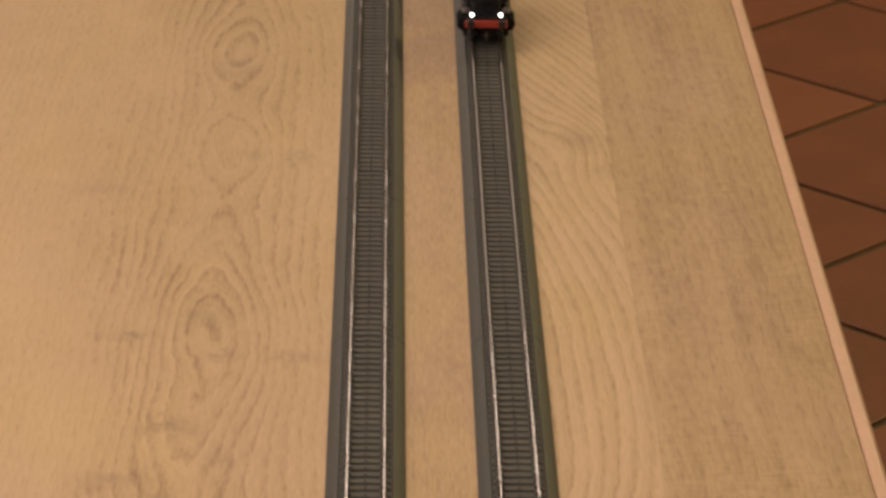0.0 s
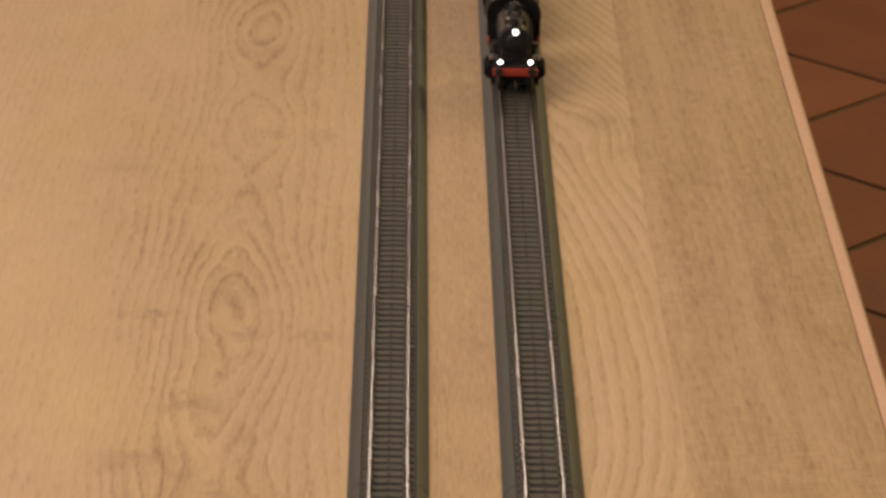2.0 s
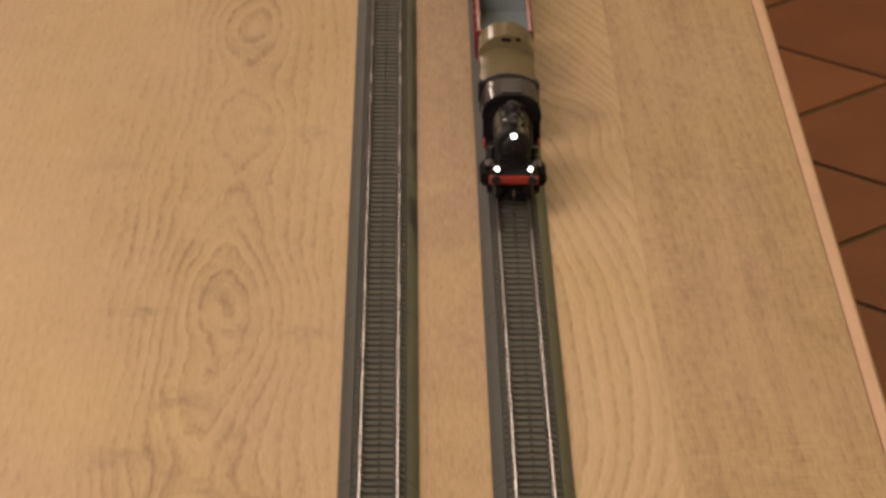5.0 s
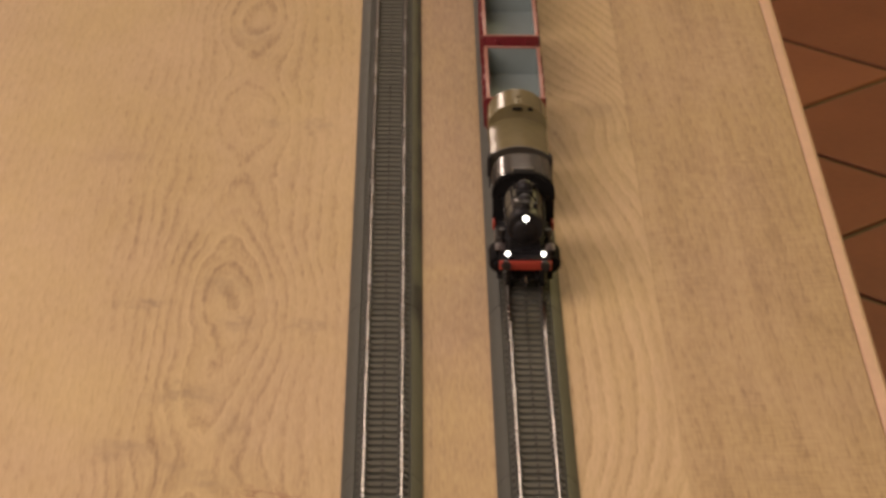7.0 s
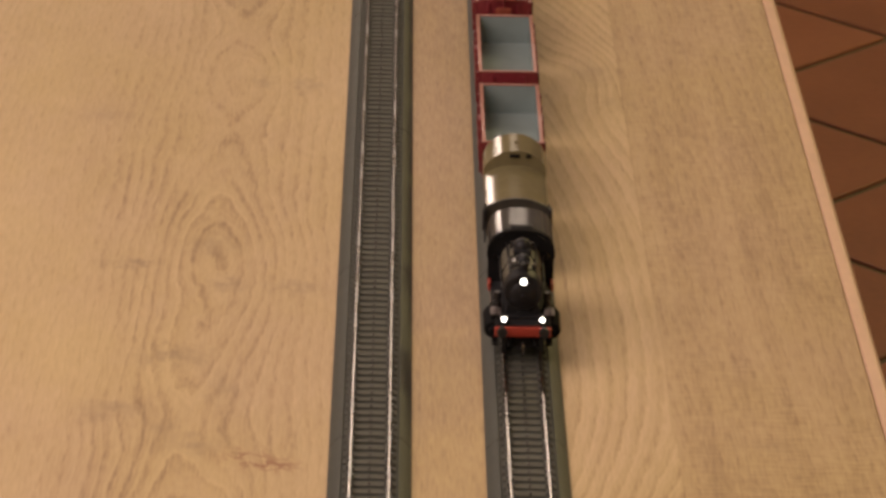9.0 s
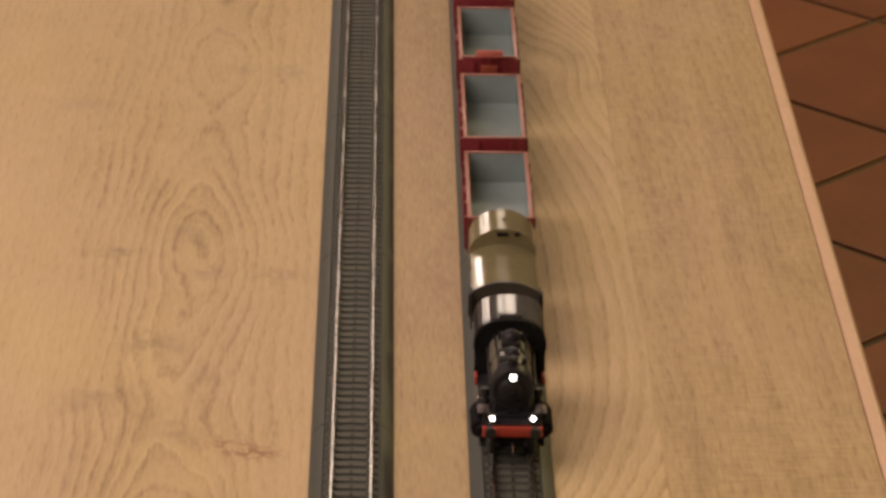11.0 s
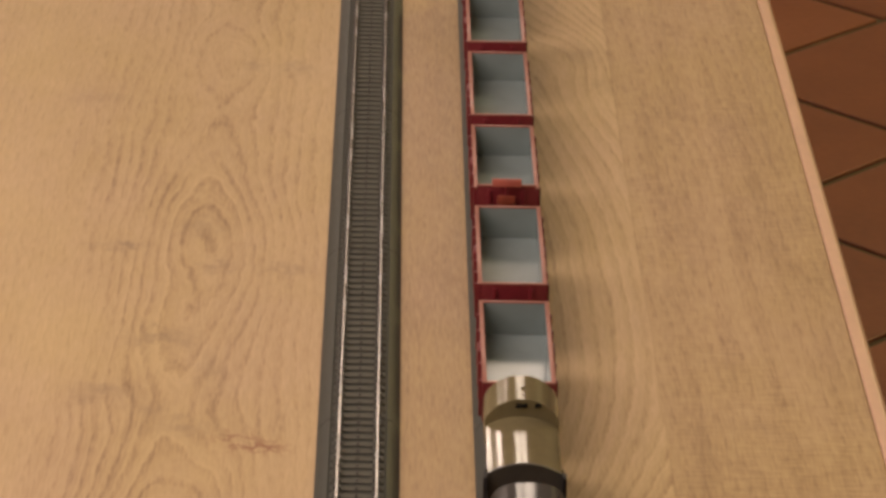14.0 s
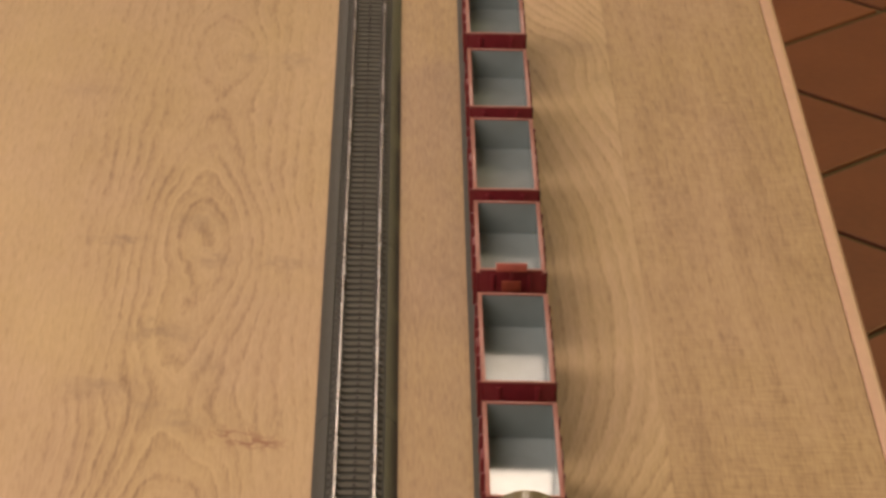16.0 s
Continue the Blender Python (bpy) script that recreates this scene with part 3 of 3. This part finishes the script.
    bm = prism(BM(), hood + inner[::-1], 0.0495, 0.0530)
    part("cab_hood", bm, MATT, loco, "broad black hood over the cab front")
    roof = flat_arch(0.0156, 0.0320, 0.0432, 2.6)
    under = [(x * 0.95, z - 0.0009) for x, z in roof]
    bm = slope(prism(BM(), roof + under[::-1], 0.0530, 0.0800), 0.0530, 0.0800, 0.0007, 0.03)
    cab_roof = part("cab_roof", bm, BLACK, loco)
    panel = [p for p in flat_arch(0.0156, 0.0323, 0.0436, 2.6, 40) if abs(p[0]) < 0.0142]
    under = [(x * 0.98, z - 0.0005) for x, z in panel]
    part("roof_panel", slope(prism(BM(), panel + under[::-1], 0.0533, 0.0796), 0.0530, 0.0800, 0.0007, 0.03), ROOF_GREY, cab_roof, "glossy grey arched roof panel")
    part("roof_vent", box(BM(), -0.0052, 0.0052, 0.0532, 0.0572, 0.0420, 0.0442, 0.0004), BLACK, cab_roof)
    for y, r in ((0.0300, 0.0075), (0.0470, 0.0075), (0.0640, 0.0075)):
        wheelset(loco, y, r, LOCO_RED, 12)
    ROLLING.append((loco, 0.0))


def make_tender():
    """Tub tender with a raised cabin at its rear. Own space starts at its front."""
    tender = thing("tender", "olive-grey glossy tub tender with a raised rounded cabin", "tender", "train")
    x0 = 0.1170
    bm = BM()
    box(bm, -0.0125, 0.0125, -0.006, 0.072, 0.0105, 0.0135, 0.0004)
    part("frame", bm, DARK, tender, "black underframe")
    bm = BM()
    tub = [(-0.0148, 0.0135), (0.0148, 0.0135), (0.0153, 0.0200), *arc(0.0153, 0.0288, 0.0335)]
    prism(bm, tub, 0.0012, 0.0700)
    part("tub", bm, BRASS, tender, "glossy olive metal tub with a rounded top")
    bm = prism(BM(), [(x * 1.015, z + (0.0003 if z > 0.02 else 0)) for x, z in tub], 0.0, 0.0014)
    part("front_plate", bm, PLATE, tender, "dark grey front plate")
    bm = BM()
    cabin = [(-0.0157, 0.0200), (0.0157, 0.0200), *arc(0.0159, 0.0325, 0.0422)]
    slope(prism(bm, cabin, 0.0475, 0.0705), 0.0475, 0.0705, 0.0008, 0.03)
    bmesh.ops.bevel(bm, geom=[e for e in bm.edges if e.calc_length() < 0.003 and abs(e.verts[0].co.y - 0.0705) < 1e-5 and abs(e.verts[1].co.y - 0.0705) < 1e-5], offset=0.0022, segments=3, affect="EDGES")
    cab = part("cabin", bm, BRASS, tender, "raised olive metal cabin with an arched roof")
    for a, b in ((-0.0030, 0.0022), (0.0054, 0.0080)):
        part("window", box(BM(), a, b, 0.0469, 0.0476, 0.0376, 0.0395, 0.0001), GLASS_DARK, cab)
    bm = BM()
    rod(bm, (0.0005, 0.0580, 0.0412), (0.0005, 0.0580, 0.0426), 0.0012, 0.0009, 14)
    part("roof_vent", bm, BRASS, cab)
    bm = BM()
    rod(bm, (0.0005, 0.0515, 0.0410), (0.0005, 0.0515, 0.0421), 0.0006, 0.0005, 12)
    part("roof_hook", bm, BRASS, cab)
    for s in (-1, 1):
        bm = BM()
        for y in (-0.004, 0.003):
            rod(bm, (s * 0.0158, y, 0.012), (s * 0.0158, y, 0.030), 0.0004, None, 8)
        part("handrail", bm, BLACK, tender)
        bm = BM()
        box(bm, s * 0.0164 - 0.0009, s * 0.0164 + 0.0009, -0.004, 0.002, 0.0180, 0.0290, 0.0003)
        part("side_door", bm, BLACK, tender)
        part("step", box(BM(), s * 0.0125 - 0.0018, s * 0.0125 + 0.0018, -0.002, 0.005, 0.0060, 0.0070, 0.0002), DARK, tender)
        bm = BM()
        box(bm, s * 0.0112 - 0.0007, s * 0.0112 + 0.0007, 0.006, 0.066, 0.0045, 0.0108, 0.0004)
        part("axle_guard", bm, DARK, tender)
        buffer(tender, s * 0.0098, 0.0720, 0.0120, 1, DARK)
    coupler(tender, 0.0720, 1)
    for y in (0.014, 0.035, 0.056):
        wheelset(tender, y, 0.0058, LOCO_RED, 10)
    ROLLING.append((tender, x0))


def make_wagon(front, length, braked, posts):
    """Open goods wagon; front: its near end's distance behind the engine's lamps."""
    label = "oxide-red open goods wagon, grey inside, empty"
    if braked:
        label = "oxide-red open goods wagon with brake stand, grey inside"
    wagon = thing("open_wagon", label, "wagon", "train")
    h, base, deck, top, t = 0.0160, 0.0125, 0.0152, 0.0315, 0.0013
    part("frame", box(BM(), -0.0118, 0.0118, 0.0008, length - 0.0008, 0.0095, base, 0.0004), DARK, wagon, "black underframe")
    part("deck", box(BM(), -h + t, h - t, t, length - t, base, deck), WAGON_GREY, wagon, "smooth grey wagon floor")
    for s in (-1, 1):
        x = s * (h - t / 2)
        side = part("side_wall", box(BM(), x - t / 2, x + t / 2, 0, length, base, top - 0.0006, 0.0001), WAGON_RED, wagon)
        part("lining", box(BM(), s * (h - t - 0.0002) - 0.00015, s * (h - t - 0.0002) + 0.00015, t + 0.0002, length - t - 0.0002, deck, top - 0.0008), WAGON_GREY, side, "smooth grey inner face")
        part("top_rail", box(BM(), x - s * 0.0003 - 0.0010, x - s * 0.0003 + 0.0010, -0.0002, length + 0.0002, top - 0.0006, top, 0.0002), WAGON_EDGE_LIT, side, "red top edge with its lit tone painted in")
        for k in range(posts):
            y = length * (k + 0.5) / posts
            wide = 0.0013 if k != posts // 2 else 0.0052
            part("post", box(BM(), s * (h + 0.0006) - 0.0007, s * (h + 0.0006) + 0.0007, y - wide, y + wide, base - 0.001, top - 0.0030, 0.0002), WAGON_RED, side)
        bm = BM()
        for y in (length * 0.22, length * 0.78):
            box(bm, s * 0.0108 - 0.0007, s * 0.0108 + 0.0007, y - 0.006, y + 0.006, 0.0040, 0.0098, 0.0004)
        part("axle_guard", bm, DARK, wagon)
    for y, w, lo in ((0, 1, -1), (length, -1, 1)):
        a, b = (y, y + t) if w > 0 else (y - t, y)
        top = 0.0315 + (0.0014 if braked and w > 0 else 0)
        end = part("end_wall", box(BM(), -h + t, h - t, a, b, base, top - 0.0006, 0.0001), WAGON_RED, wagon)
        c = y + w * (t + 0.0002)
        part("lining", box(BM(), -h + t + 0.0004, h - t - 0.0004, c - 0.00015, c + 0.00015, deck, top - 0.0008), WAGON_GREY, end, "smooth grey inner face")
        part("top_rail", box(BM(), -h + t + 0.0003, h - t - 0.0003, a - 0.0002, b + 0.0002, top - 0.0006, top, 0.0002), WAGON_EDGE_LIT, end, "red top edge with its lit tone painted in")
        for x in (-0.0085, 0.0085):
            part("post", box(BM(), x - 0.0011, x + 0.0011, y - (0.0008 if w > 0 else -0.0001), y + (0.0008 if w < 0 else -0.0001), base - 0.001, top - 0.0025, 0.0002), WAGON_RED, end)
        for s in (-1, 1):
            buffer(wagon, s * 0.0098, y, 0.0112, lo, DARK)
        coupler(wagon, y, lo)
    if braked:
        bm = BM()
        box(bm, -0.0072, 0.0072, -0.0042, -0.0032, 0.0334, 0.0376, 0.0004)
        part("brake_rail", bm, BRAKE_RED, wagon, "paler red plate above the end wall")
        bm = BM()
        rod(bm, (0, -0.0037, 0.0122), (0, -0.0037, 0.0340), 0.0007, None, 10)
        part("brake_stand", bm, WAGON_RED, wagon, "dark red brake stand")
        bm = BM()
        box(bm, -0.0044, 0.0044, -0.0056, -0.0042, 0.0240, 0.0292, 0.0004)
        part("brake_box", bm, RUST, wagon, "worn rust-brown brake box")
        part("platform", box(BM(), -0.0125, 0.0125, -0.0058, -0.0002, 0.0110, 0.0122, 0.0002), DARK, wagon)
    for y in (length * 0.22, length * 0.78):
        wheelset(wagon, y, 0.0058, DARK, 8)
    ROLLING.append((wagon, front))


def make_train():
    make_locomotive()
    make_tender()
    for front, length, braked, posts in ((0.2035, 0.0905, False, 5), (0.3143, 0.0975, False, 7), (0.4361, 0.0890, True, 5), (0.5407, 0.0995, False, 7), (0.6571, 0.0905, False, 5), (0.7731, 0.0905, False, 5)):
        make_wagon(front, length, braked, posts)


make_train()

# ---- floor tiles, laid diagonally
TILE, ROOT = 0.308, math.sqrt(0.5)
U0, V0 = 1.7123, 2.2884


def lay_tiles():
    half = 0.1488
    bm = BM()
    box(bm, -half, half, -half, half, -0.010, 0.0, 0.0025)
    bmesh.ops.rotate(bm, verts=bm.verts, cent=(0, 0, 0), matrix=Matrix.Rotation(radians(45), 3, "Z"))
    me = mesh_of(bm, "tile", TERRACOTTA, 0)
    far = []
    for i in range(-26, 26):
        for j in range(-26, 26):
            u, v = U0 + (i + 0.5) * TILE, V0 + (j + 0.5) * TILE
            x, y = (v - u) * ROOT, (u + v) * ROOT
            if not (RX0 < x < RX1 and RY0 < y < RY1):
                continue
            if -0.4 < x < 2.2 and -0.6 < y < 4.2:
                ob = new("tile", me)
                ob.parent = floor
                ob.location = (x, y, FLOOR_Z)
            else:
                far.append((x, y))
    verts, faces = [], []
    c = half * math.sqrt(2)
    for x, y in far:
        n = len(verts)
        verts += [(x + c, y, FLOOR_Z), (x, y + c, FLOOR_Z), (x - c, y, FLOOR_Z), (x, y - c, FLOOR_Z), (x + c, y, FLOOR_Z - 0.01), (x, y + c, FLOOR_Z - 0.01), (x - c, y, FLOOR_Z - 0.01), (x, y - c, FLOOR_Z - 0.01)]
        faces += [(n, n + 1, n + 2, n + 3)] + [(n + k, n + 4 + k, n + 4 + (k + 1) % 4, n + (k + 1) % 4) for k in range(4)]
    me = bpy.data.meshes.new("far_tiles")
    me.from_pydata(verts, [], faces)
    me.materials.append(TERRACOTTA)
    ob = tagged(new("far_tiles", me), kind="stuff")
    ob.parent = floor


lay_tiles()

# ---- what moves: the train rolls towards the camera at walking-model pace
TRAIN_Y = ((0, 0.4631), (0.5, 0.4321), (1, 0.3992), (1.5, 0.3648), (2, 0.3309), (2.5, 0.2947), (3, 0.2663), (3.5, 0.2377), (6, 0.0709), (6.5, 0.0374), (7, 0.0058), (7.5, -0.0276), (8, -0.0611), (10.5, -0.2162), (11, -0.2487), (11.5, -0.2817), (12, -0.3142), (12.5, -0.3472), (13, -0.3809), (13.5, -0.4130), (14, -0.4467), (14.5, -0.4717), (15, -0.4992), (15.5, -0.5290), (16, -0.5607))


def train_at(t):
    for (a, ya), (b, yb) in zip(TRAIN_Y, TRAIN_Y[1:]):
        if t <= b:
            return ya + (yb - ya) * (t - a) / (b - a)
    return TRAIN_Y[-1][1]


def motions():
    for vehicle, behind in ROLLING:
        walk(vehicle, [(t, pose(RIGHT_X, y + behind, RAIL_Z)) for t, y in TRAIN_Y])
    start = train_at(0)
    for ob, y, r in WHEELSETS:
        walk(ob, [(k / 10, pose(0, y, r, math.degrees((start - train_at(k / 10)) / r))) for k in range(161)])


motions()
